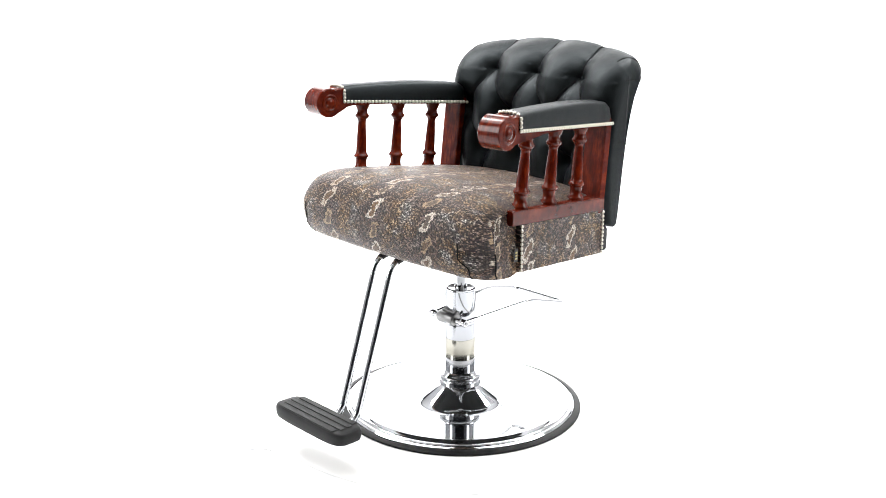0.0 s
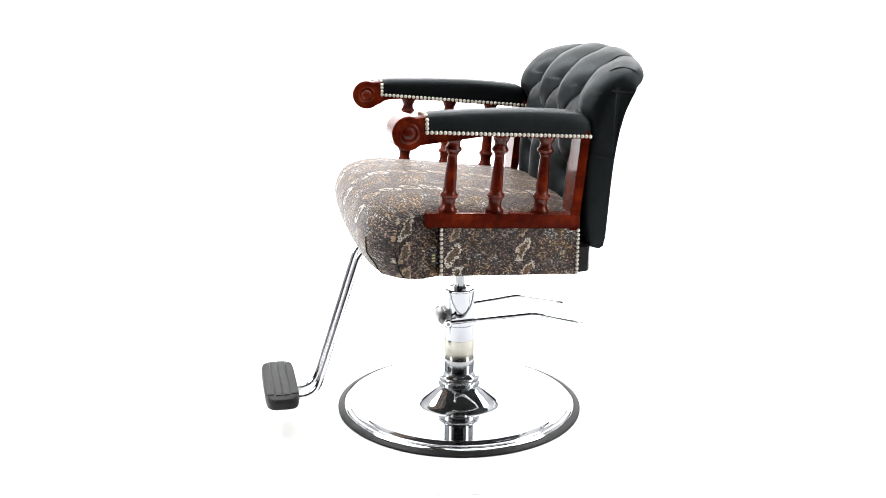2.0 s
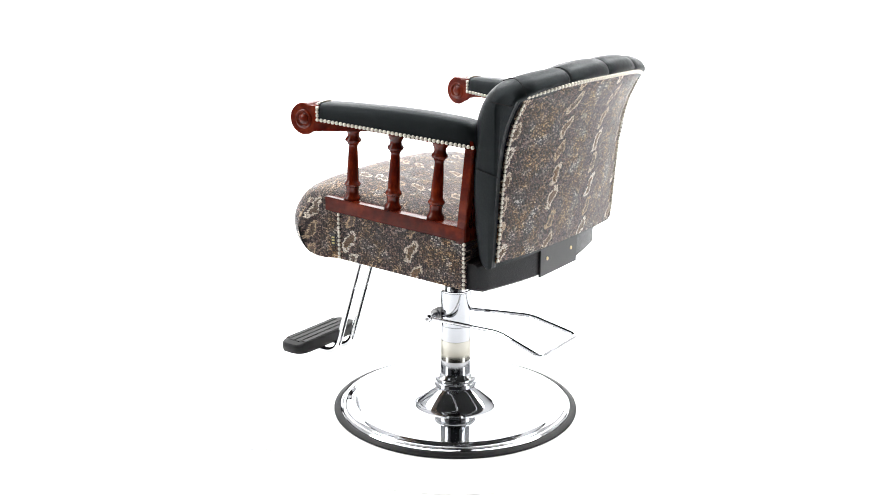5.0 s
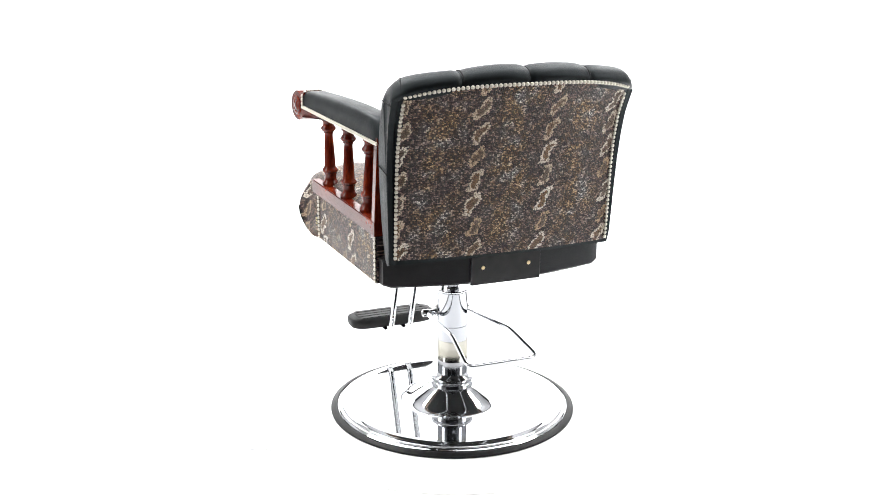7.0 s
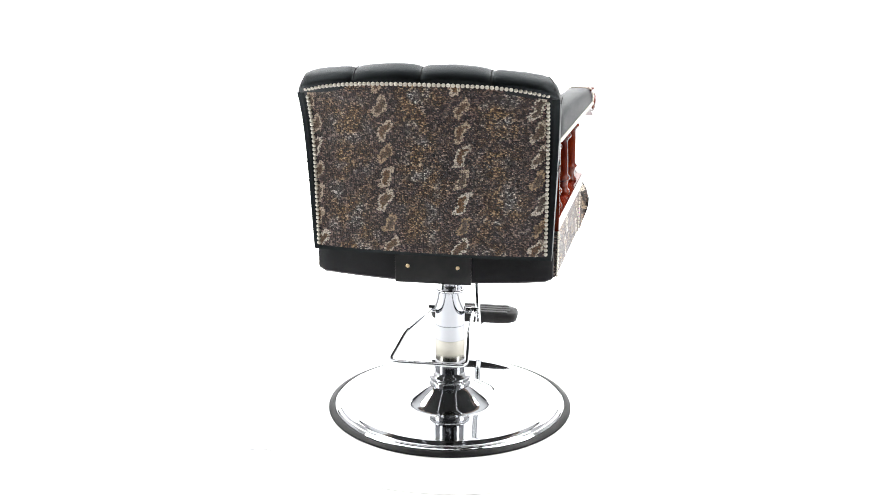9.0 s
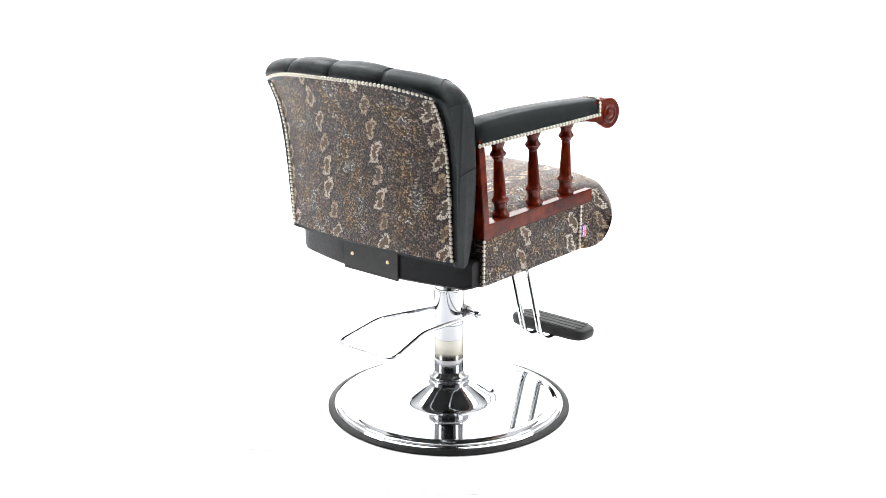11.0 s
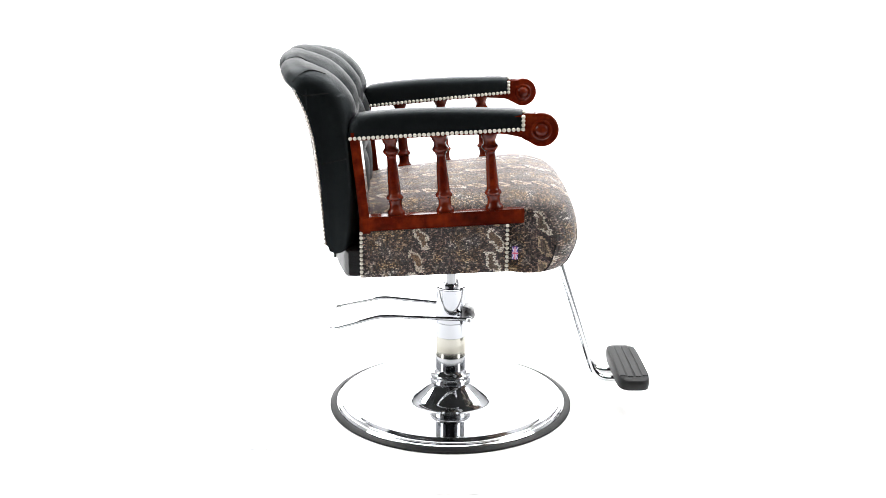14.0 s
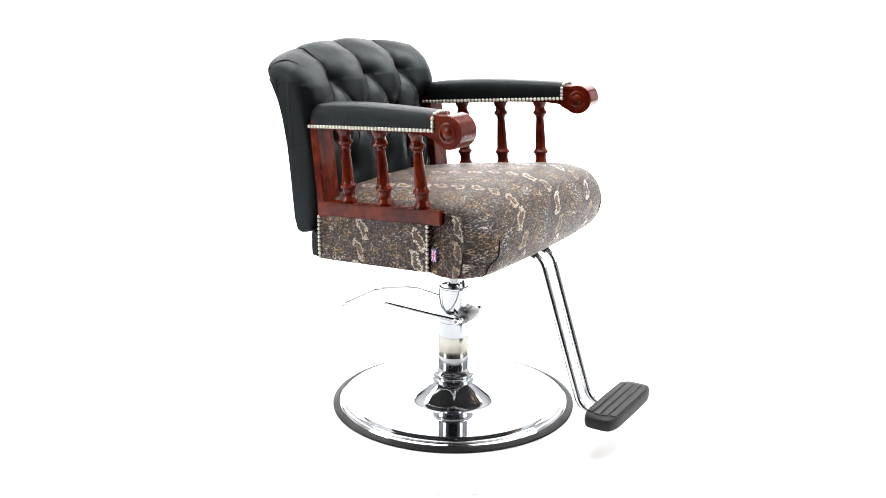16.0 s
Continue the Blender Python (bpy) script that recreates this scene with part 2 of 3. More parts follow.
def nail(parent, place, normal):
    """A domed upholstery nail; all share one mesh."""
    global NAIL
    if NAIL is None:
        bm = lathe([(0.0038, -0.0006), (0.00415, 0.0006), (0.0038, 0.0020), (0.0026, 0.0033), (0, 0.0039)], 12)
        first = part("nail", bm, NICKEL, None)
        NAIL = first.data
        ob = first
    else:
        ob = new("nail", NAIL)
    ob.parent = parent
    q = Vector(normal).to_track_quat("Z", "Y")
    ob.matrix_local = Matrix.LocRotScale(Vector(place), q, None)
    return ob


def nails_along(parent, pts, normal, pitch=0.0098, ends=True):
    pts = [Vector(p) for p in pts]
    total = sum((b - a).length for a, b in zip(pts, pts[1:]))
    n = max(2, round(total / pitch) + 1)
    row = resample(pts, n)
    for p in row if ends else row[1:]:
        nail(parent, p, normal(p) if callable(normal) else normal)


# ---- studio ----
def studio():
    # the sweep: floor, cove and back wall in one sheet
    bm = bmesh.new()
    prof = [(-1.4, 0), (2.2, 0)]
    for i in range(1, 17):
        a = math.pi / 2 * i / 16
        prof.append((2.2 + 1.2 * math.sin(a), 1.2 - 1.2 * math.cos(a)))
    prof.append((3.4, 2.9))
    loops = [[bm.verts.new((x, y, z - 0.0026)) for y, z in prof] for x in (-2.7, 2.7)]
    for i in range(len(prof) - 1):
        bm.faces.new((loops[0][i], loops[1][i], loops[1][i + 1], loops[0][i + 1]))
    ob = part("backdrop", bm, WHITE, None)
    tagged(ob, "seamless white studio sweep, floor curving up to backdrop", "backdrop", kind="structure")
    # unseen shell added round the sweep; its tones shape reflections and bounce light
    for nm, x0, x1, y0, y1, z0, z1, mat, lab in (
            ("wall_west", -3.3, -3.2, -4.6, 3.5, -0.03, 3.2, GREY, "unseen grey side wall, added to tone the reflections"),
            ("wall_east", 3.2, 3.3, -4.6, 3.5, -0.03, 3.2, GREY, "unseen grey side wall, added to tone the reflections"),
            ("wall_south", -3.3, 3.3, -4.7, -4.6, -0.02, 3.2, DARK, "unseen dark wall behind the camera, added to darken reflections"),
            ("wall_north", -3.3, 3.3, 3.5, 3.6, -0.03, 3.2, DARK, "plain dark studio wall behind the sweep"),
            ("floor", -3.3, 3.3, -4.7, 3.6, -0.13, -0.03, DARK, "dark studio floor under the white sweep"),
            ("ceiling", -3.3, 3.3, -4.7, 3.5, 3.18, 3.28, GREY, "unseen grey ceiling, added to tone reflections and bounce light")):
        ob = part(nm, block(x0, x1, y0, y1, z0, z1), mat, None, smooth=False)
        tagged(ob, lab, nm.split("_")[0], kind="structure")


studio()


def turntable_disc():
    ob = new("turntable")
    part("top", lathe([(0, -0.0016), (0.4705, -0.0016), (0.471, -0.0008), (0.4695, 0.0), (0, 0.0)], 160), TABLE, ob)
    part("skirt", lathe([(0, -0.0025), (0.470, -0.0025), (0.470, -0.0018), (0, -0.0018)], 160), TABLE, ob)
    return tagged(ob, "low round white display turntable under the chair", "turntable")


TURNTABLE = turntable_disc()


def floor_crease():
    line = curve([(-0.478, -0.276, -0.0026), (-0.462, -0.270, -0.0020), (-0.440, -0.266, -0.0016), (-0.418, -0.272, -0.0022), (-0.405, -0.276, -0.0026)], 24)
    ob = part("floor_crease", tube(line, 0.0012, 8), CREASE, None)
    tagged(ob, "faint grey crease in the white floor sheet", "crease", kind="structure")


CREASE = paint_material("grey_crease", (0.30, 0.30, 0.29), (0.42, 0.42, 0.41), 0.8)
floor_crease()

# ---- the chair: +x one arm, -y its front, origin under the column ----
CHAIR = new("styling_chair")
tagged(CHAIR, "vintage salon styling chair, black tufted leather back, snakeskin seat, mahogany arms", "chair")


def base_and_pump():
    plate = part("base_plate", lathe([(0, 0.002), (0.2835, 0.002), (0.2840, 0.0038), (0.2838, 0.0080), (0.2832, 0.0100), (0.2815, 0.0108), (0.2800, 0.0122), (0.2775, 0.0136), (0.2752, 0.0140), (0.2730, 0.0138), (0.2715, 0.0158), (0.2690, 0.0168), (0.2650, 0.0178),
                                      (0.2610, 0.0184), (0.2578, 0.0198), (0.2545, 0.0204), (0.2515, 0.02025), (0.2480, 0.0200), (0.2465, 0.0199), (0.2455, 0.0199), (0.200, 0.0199), (0.100, 0.0199), (0.050, 0.0199), (0, 0.0199)], 144), CHROME, CHAIR, "polished chrome round base plate")
    part("base_ring", lathe([(0.2835, 0.0), (0.298, 0.0), (0.3000, 0.002), (0.2998, 0.0052), (0.2980, 0.0070), (0.2910, 0.0090), (0.2868, 0.0104), (0.2848, 0.0102), (0.2842, 0.0080), (0.2835, 0.0)], 144), EDGE, plate, "black rubber edge ring")
    flare = [(0.1310, 0.0192)] + [(q, 0.01995 + 10.3 * (0.130 - q) ** 2) for q in [0.130 - 0.003 * k for k in range(11)]] + [(0.100 - 0.0092 * k, 0.02922 + 0.618 * 0.0092 * k) for k in range(1, 6)] + [(0.053, 0.0580), (0.0, 0.0580)]
    col = part("pump_column", lathe([(0, 0.07), (0.0365, 0.07), (0.0365, 0.1235), (0.0358, 0.1242), (0.0358, 0.2125), (0.0352, 0.2132), (0.0352, 0.2140), (0.0360, 0.2146), (0.0360, 0.2985), (0.0335, 0.3015), (0.020, 0.302), (0, 0.302)], 72), COLUMN, CHAIR, "chrome hydraulic pump column")
    part("flare", lathe(flare, 96), CHROME, col, "trumpet-shaped chrome foot")
    part("collar", lathe([(0.036, 0.0573), (0.0505, 0.0573), (0.0525, 0.0593), (0.0525, 0.067), (0.050, 0.069), (0.048, 0.070), (0.050, 0.071), (0.0515, 0.073), (0.0515, 0.0785), (0.0495, 0.081), (0.044, 0.083), (0.0385, 0.0875), (0.036, 0.090)], 72), CHROME, col, "ringed chrome collar")
    # added band, no real part: its tint paints the floor's reflection on the column
    part("reflection_band", lathe([(0.0350, 0.1240), (0.0361, 0.1240), (0.0362, 0.1245), (0.0362, 0.1755), (0.0361, 0.1760), (0.0350, 0.1760)], 72), CREAM_REFLECTION, col, "added column band coloured like the floor's cream reflection")
    part("piston", lathe([(0, 0.295), (0.0125, 0.295), (0.0125, 0.41), (0, 0.41)], 32), ROD, col, "polished piston rod")
    part("head_rim", lathe([(0.030, 0.3012), (0.0365, 0.3000), (0.0368, 0.3025), (0.034, 0.3038), (0.030, 0.3030)], 64), CHROME, col)
    part("gland", lathe([(0, 0.302), (0.0155, 0.302), (0.0155, 0.307), (0.0135, 0.309), (0, 0.309)], 32), CHROME, col)
    part("valve_screw", lathe([(0, 0.302), (0.0035, 0.302), (0.0035, 0.311), (0.0025, 0.313), (0, 0.313)], 12, m=pose(0.02, -0.015, 0)), CAST, col)
    # curved lower edge of the head casting, one lobe on each side
    for s in (-1, 1):
        line = []
        for i in range(17):
            f = -1 + i / 8
            a = radians(52 * f)
            line.append((s * 0.0362 * math.cos(a), 0.0362 * math.sin(a), 0.299 - 0.052 * math.cos(f * math.pi / 2) ** 0.7))
        part("head_lobe", tube(line, 0.0014, 8), CAST, col)
    # lever
    p = [(0.052, -0.040, 0.2335), (0.072, 0.170, 0.2490), (0.086, 0.290, 0.2195)]
    path = fillet([(x + 0.010 * (y + 0.04), y, z) for x, y, z in p] + [(-x + 0.010 * (y + 0.04), y, z) for x, y, z in p[::-1]], 0.022, 6)
    lever = part("pump_lever", tube(path, 0.0046, 12), CHROME, CHAIR, "bent chrome foot-pump lever")
    for s in (-1, 1):
        part("knuckle", lathe([(0, -0.009), (0.0075, -0.009), (0.009, -0.007), (0.009, 0.007), (0.0075, 0.009), (0, 0.009)], 20, m=pose(0.053 * s, -0.042, 0.2335, 0, 90, 0)), CHROME, lever)
        part("pin", lathe([(0, -0.0012), (0.0038, -0.0012), (0.0038, 0.0012), (0, 0.0012)], 14, m=pose(0.0628 * s, -0.042, 0.2335, 0, 90, 0)), CAST, lever)
    part("pivot_bar", lathe([(0, -0.045), (0.0075, -0.045), (0.0075, 0.045), (0, 0.045)], 20, m=pose(0, -0.042, 0.2335, 0, 90, 0)), CHROME, lever)
    # saddle casting that carries the pivot
    bm = lathe([(0, -0.026), (0.0135, -0.026), (0.0150, -0.023), (0.0150, 0.023), (0.0135, 0.026), (0, 0.026)], 28, m=pose(0, -0.044, 0.2345, 0, 90, 0))
    part("saddle", bm, CAST, lever, "cast pivot saddle")
    hexa([(-0.024, -0.046, 0.221), (0.024, -0.046, 0.221), (0.024, -0.02, 0.221), (-0.024, -0.02, 0.221),
          (-0.024, -0.046, 0.252), (0.024, -0.046, 0.252), (0.024, -0.02, 0.258), (-0.024, -0.02, 0.258)], 0.004, 2, bm=(bm2 := bmesh.new()))
    part("saddle_web", bm2, CAST, lever)


base_and_pump()


# seat: height of its underside and of the rails along y (the seat leans back)
def under(y):
    return 0.418 - 0.075 * y


def rail_z(y):
    return 0.5249 - 0.0816 * y


def rail_x(y):
    return 0.264 + (0.201 - y) * 0.096


def arm_x(y):
    return 0.264 + (0.223 - y) * 0.141


def fabric_uv(me, u_of, v_of):
    lay = me.uv_layers.new(name="UVMap")
    for lp in me.loops:
        c = me.vertices[lp.vertex_index].co
        lay.data[lp.index].uv = (u_of(c), v_of(c))


def seat():
    # loop of the cushion's section in (y, z): under the back, forward, round the nose, back over the top
    prof = curve([(0.20, under(0.20) + 0.002), (0.05, under(0.05)), (-0.12, under(-0.12) - 0.001), (-0.20, under(-0.2) - 0.006), (-0.256, 0.431), (-0.281, 0.450), (-0.293, 0.483), (-0.295, 0.518), (-0.288, 0.547),
                  (-0.270, 0.574), (-0.235, 0.589), (-0.18, 0.597), (-0.10, 0.594), (-0.02, 0.586), (0.10, 0.572), (0.20, 0.556)], 58)
    arc = [0.0]
    for a, b in zip(prof, prof[1:]):
        arc.append(arc[-1] + (b - a).length)
    ss = sorted({round(x, 4) for x in [i / 16 for i in range(-16, 17)] + [s * k for s in (-1, 1) for k in (0.965, 0.985, 0.9)]})
    bm = bmesh.new()
    uvl = bm.loops.layers.uv.new("UVMap")
    grid, uvs = [], {}
    for s in ss:
        colm = []
        a = abs(s)
        for i, q in enumerate(prof):
            y, z = q.x, q.y
            w = rail_x(max(y, -0.14)) - 0.004
            front = max(0.0, min(1.0, (-y - 0.10) / 0.19))
            # bowed nose, drawn back at the corners
            y2 = y + front * 0.018 + front * (0.012 * a ** 2 + 0.052 * a ** 12)
            out = max(0.0, min(1.0, (-y - 0.122) / 0.07))
            lo = under(y2)
            up = max(0.0, min(1.0, (z - lo) / 0.2))
            z2 = lo + (z - lo) * (1 - 0.11 * a ** 2 * up - 0.13 * a ** 6 * up)
            edge = max(0.0, (a - 0.9) / 0.1)
            w2 = w + out * (0.007 + 0.0195 * math.sin(math.pi * min(1.0, up * 1.35 + 0.12)))
            x = s * w2 - math.copysign(0.016 * edge ** 2 * (up ** 2 + 0.35 * (1 - up) ** 4), s)
            v = bm.verts.new((x, y2, z2 + 0.0015 * noise.noise(Vector((x * 9, y2 * 9, z2 * 9)))))
            uvs[v] = (s * 0.30 + 0.0, arc[i])
            colm.append(v)
        grid.append(colm)
    for a, b in zip(grid, grid[1:]):
        for i in range(len(prof) - 1):
            bm.faces.new((a[i], a[i + 1], b[i + 1], b[i]))
        bm.faces.new((a[-1], a[0], b[0], b[-1]))
    side_uv = set()
    for colm in (grid[0], grid[-1]):
        side_uv.add(bm.faces.new(colm))
    for f in bm.faces:
        for lp in f.loops:
            lp[uvl].uv = (lp.vert.co.y + 0.5, lp.vert.co.z) if f in side_uv else uvs[lp.vert]
    ob = part("seat", bm, FABRIC, CHAIR, "domed snakeskin-print cushion with bowed front")
    # black dust cover under the cushion
    bm = bmesh.new()
    c = [(x, y, under(y) - d) for d in (0.004, -0.006) for x, y in ((-0.262, -0.222), (0.262, -0.222), (0.250, 0.195), (-0.250, 0.195))]
    hexa(c, 0.002, 1, bm)
    part("dust_cover", bm, RUBBER, ob, "black cloth underside")
    # sewn corner pleats, laid on the cushion
    skin = [v.co.copy() for v in ob.data.vertices]
    for s in (-1, 1):
        for p0, p1 in (((0.252, -0.272, 0.520), (0.270, -0.232, 0.437)), ((0.325, -0.215, 0.487), (0.302, -0.196, 0.436))):
            line = []
            for i in range(7):
                p = Vector(p0).lerp(Vector(p1), i / 6)
                near = min(skin, key=lambda c: (c - Vector((s * p.x, p.y, p.z))).length)
                line.append(near + (Vector((near.x * 0.6, near.y, 0)).normalized()) * 0.0004)
            part("pleat", tube(curve(line, 12), 0.0015, 6), THREAD, ob, "dark sewn pleat")
    # side panels, nailed front and back
    for s in (-1, 1):
        bm = bmesh.new()
        y0, y1 = -0.115, 0.203
        c = []
        for zf in (lambda y: under(y) + 0.001, lambda y: rail_z(y) + 0.002):
            c += [(s * (rail_x(y0) + 0.002), y0, zf(y0)), (s * (rail_x(y1) + 0.002), y1, zf(y1)), (s * (rail_x(y1) - 0.02), y1, zf(y1)), (s * (rail_x(y0) - 0.02), y0, zf(y0))]
        hexa(c, 0.003, 2, bm)
        pan = part("side_panel", bm, FABRIC, CHAIR, "snakeskin-print side panel edged with nails")
        fabric_uv(pan.data, lambda c: c.y + 0.05 * c.z + 0.078 - 0.02, lambda c: c.z + s * 0.013)
        nrm = (s, 0.12, 0)
        for y in (y0 + 0.003, y1 - 0.003):
            nails_along(pan, [(s * (rail_x(y) + 0.0022), y, under(y) + 0.006), (s * (rail_x(y) + 0.0022), y, rail_z(y) - 0.004)], nrm, 0.0098)
    # fabric tag at the front of each panel
    for s in (-1, 1):
        y = -0.129
        tag = part("tag", block(-0.0012, 0.0012, -0.0065, 0.0065, -0.014, 0.014, 0.0004, 1), TAG_DARK if s > 0 else TAG_LILAC, ob, "small sewn fabric tag")
        tag.matrix_local = pose(s * (rail_x(y) + 0.0005), y, 0.470, 0, 0, s * 7)
        if s > 0:
            bars = [(0.0035, 0.0016, 0, dz, 0, TAG_INK, 0.0014) for dz in (-0.007, -0.0005, 0.006)]
        else:
            bars = [(0.0011, 0.0135, 0, 0, a, TAG_PALE, 0.0014) for a in (25, -25)] + [(0.0020, 0.0135, 0, 0, 0, TAG_PALE, 0.0017), (0.0062, 0.0028, 0, 0, 0, TAG_PALE, 0.0017),
                    (0.0010, 0.0135, 0, 0, 0, TAG_RED, 0.0020), (0.0062, 0.0014, 0, 0, 0, TAG_RED, 0.0020)]
        for hw, hh, dy, dz, a, mat, lift in bars:
            b = part("tag_bar", block(-0.0003, 0.0003, -hw, hw, -hh, hh), mat, tag, smooth=False)
            b.matrix_local = pose(s * lift, dy, dz, a, 0, 0)


TAG_DARK = paint_material("tag_black", (0.01, 0.01, 0.01), (0.02, 0.02, 0.02), 0.7)
TAG_LILAC = paint_material("tag_violet", (0.07, 0.04, 0.22), (0.12, 0.07, 0.30), 0.7)
TAG_INK = paint_material("tag_yellow", (0.35, 0.30, 0.12), (0.45, 0.38, 0.16), 0.7)
TAG_PALE = paint_material("tag_pale", (0.55, 0.46, 0.60), (0.66, 0.58, 0.70), 0.7)
TAG_RED = paint_material("tag_red", (0.45, 0.05, 0.12), (0.55, 0.08, 0.16), 0.7)
seat()


def armrest(s):
    def X(y, k):  # k: 0 outer face, 1 inner face
        return s * (arm_x(y) - 0.057 * k)

    def fwd(y, k):  # the arm bows outwards, so its inner face lies further forward
        back_set = 0.008 * max(0.0, min(1.0, (0.15 - y) / 0.2)) if s < 0 else 0.0  # this arm is a little shorter
        return y + back_set - 0.004 * k * max(0.0, min(1.0, (0.12 - y) / 0.22))

    # wooden arm with scroll end: outline in (y, z)
    cy, cz, r = -0.184, 0.7385, 0.0350
    out = []
    for i in range(27):
        a = radians(62 + (310 - 62) * i / 26)
        out.append((cy + r * math.cos(a), cz + r * math.sin(a)))
    out += [(-0.150, 0.7165), (-0.140, 0.7235), (-0.124, 0.7272), (-0.10, 0.7275)]
    out += [(-0.01, 0.7225), (0.10, 0.7135), (0.218, 0.7045), (0.218, 0.720), (-0.01, 0.745), (-0.140, 0.752), (-0.145, 0.7715)]
    bm = bmesh.new()
    loops = []
    for k in (0.0, 0.03, 0.97, 1.0):
        sh = 0.0018 if k in (0.0, 1.0) else 0
        ring = []
        for y, z in out:
            d = Vector((y, z)) - (Vector((cy, cz)) if y < -0.14 else Vector((y, 0.735)))
            q = Vector((y, z)) - d.normalized() * sh
            ring.append((X(q.x, k), fwd(q.x, k), q.y))
        loops.append(ring)
    rings(bm, loops)
    for f in [f for f in bm.faces if len(f.verts) > 4]:
        bmesh.ops.triangulate(bm, faces=[f])
    arm = part("armrest", bm, WOOD, CHAIR, "mahogany scroll arm with padded black leather top")
    # rosettes on both faces of the scroll
    prof = [(0.0215, 0), (0.0215, 0.0008), (0.0195, 0.0022), (0.0172, 0.0022), (0.0155, 0.0002), (0.0135, -0.0004), (0.0118, 0.0012), (0.0098, 0.0030), (0.006, 0.0044), (0, 0.0048)]
    for k, sg in ((0, s), (1, -s)):
        part("rosette", lathe(prof, 32, m=Matrix.Translation((X(cy, k), fwd(cy, k), cz)) @ pose(0, 0, 0, 0, 0, 5 * s) @ pose(0, 0, 0, 0, 90 * sg, 0)), WOOD, arm, "turned rosette")
    # pad: rounded section swept along the arm
    ys = [-0.1495, -0.146, -0.140, -0.127, -0.092, -0.04, 0.02, 0.08, 0.14, 0.18, 0.202, 0.215, 0.2225, 0.225]
    loops = []
    for y in ys:
        top = table(y, [-0.1495, -0.146, -0.132, -0.01, 0.08, 0.17, 0.202, 0.218, 0.225], [0.771, 0.7740, 0.7765, 0.7765, 0.7730, 0.7660, 0.760, 0.749, 0.736])
        bot = table(y, [-0.1495, 0.225], [0.737, 0.7065])
        xo, xi = abs(X(y, 0)) + 0.002, abs(X(y, 1)) - 0.002
        hw, cxm = (xo - xi) / 2, (xo + xi) / 2
        if y > 0.20:
            hw *= 1 - 0.25 * ((y - 0.20) / 0.025) ** 2
        ring = []
        for i in range(29):
            a = math.pi * i / 28
            c, sn = math.cos(a), math.sin(a)
            xx = cxm + hw * math.copysign(abs(c) ** 0.42, c)
            ring.append((s * xx, fwd(y, (xo - xx) / (xo - xi)), bot + (top - bot) * abs(sn) ** 0.55))
        loops.append(ring)
    bm = bmesh.new()
    rings(bm, loops)
    pad = part("arm_pad", bm, LEATHER, arm, "padded black leather arm top")
    for k, sg in ((0, s), (1, -s)):
        nails_along(pad, [(X(y, k) + sg * 0.0024, fwd(y, k), table(y, [-0.1495, 0.225], [0.7395, 0.7095])) for y in (-0.1465, -0.11, 0.0, 0.12, 0.219)], (sg, 0.19 * s * sg, 0.05))
        nails_along(pad, [(X(-0.1465, k) + sg * 0.0022, fwd(-0.1465, k), z) for z in (0.7395, 0.7645)], (sg, 0, 0.1), 0.0092, ends=False)
    y = -0.1472
    nails_along(pad, [(X(y, k), fwd(y, k), z) for k, z in ((0.08, 0.7725), (0.3, 0.7752), (0.7, 0.7752), (0.92, 0.7725))], (0, -0.6, 0.8), 0.0095)
    # bottom rail
    y0, y1 = -0.147, 0.203
    c = []
    for dz in (0.0, 0.031):
        for y, k in ((y0, 0), (y1, 0), (y1, 1), (y0, 1)):
            c.append((s * (rail_x(y) + 0.004 - 0.05 * k), y, rail_z(y) + dz))
    part("rail", hexa(c, 0.0018, 2), WOOD, arm, "mahogany bottom rail")
    # back post: a board between rail and arm
    c = []
    for y, z, xx in ((0.178, rail_z(0.2) - 0.005, rail_x(0.20) + 0.004), (0.200, 0.7145, arm_x(0.215) + 0.0005)):
        c += [(s * xx, y, z), (s * xx, y + 0.021, z), (s * (xx - 0.055), y + 0.021, z), (s * (xx - 0.058), y, z)]
    part("post", hexa(c, 0.0015, 2), WOOD, arm, "flat mahogany upright")
    # balusters
    bal = [(0, 0), (0.0185, 0), (0.0195, 0.003), (0.0185, 0.0065), (0.0150, 0.010), (0.0135, 0.016), (0.0138, 0.023), (0.0150, 0.0265), (0.0152, 0.029), (0.0182, 0.0315), (0.0188, 0.035), (0.0165, 0.0385),
           (0.0140, 0.041), (0.0134, 0.046), (0.0126, 0.07), (0.0112, 0.095), (0.0100, 0.1130), (0.0104, 0.1165), (0.0126, 0.1190), (0.0126, 0.1210), (0.0165, 0.1235), (0.0180, 0.1275), (0.0165, 0.1310), (0.0138, 0.1335), (0.0128, 0.1385), (0.0140, 0.1435), (0.0165, 0.1460), (0.0168, 0.1490), (0.0180, 0.1515), (0.0180, 0.156), (0, 0.156)]
    for yb, yt in ((-0.093, -0.080), (0.011, 0.024), (0.116, 0.128)):
        yb, yt = (yb, yt) if s > 0 else (yb + 0.008, yt + 0.009)
        b = Vector((s * (rail_x(yb) - 0.021), yb, rail_z(yb) + 0.0305))
        t = Vector((s * (arm_x(yt) - 0.0285), yt, table(yt, [-0.10, 0.218], [0.7275, 0.7045]) + 0.001))
        d = t - b
        m = Matrix.Translation(b) @ d.to_track_quat("Z", "Y").to_matrix().to_4x4() @ Matrix.Diagonal((1, 1, d.length / 0.156, 1))
        part("baluster", lathe(bal, 28, m=m), WOOD, arm, "turned mahogany baluster")


armrest(1)
armrest(-1)


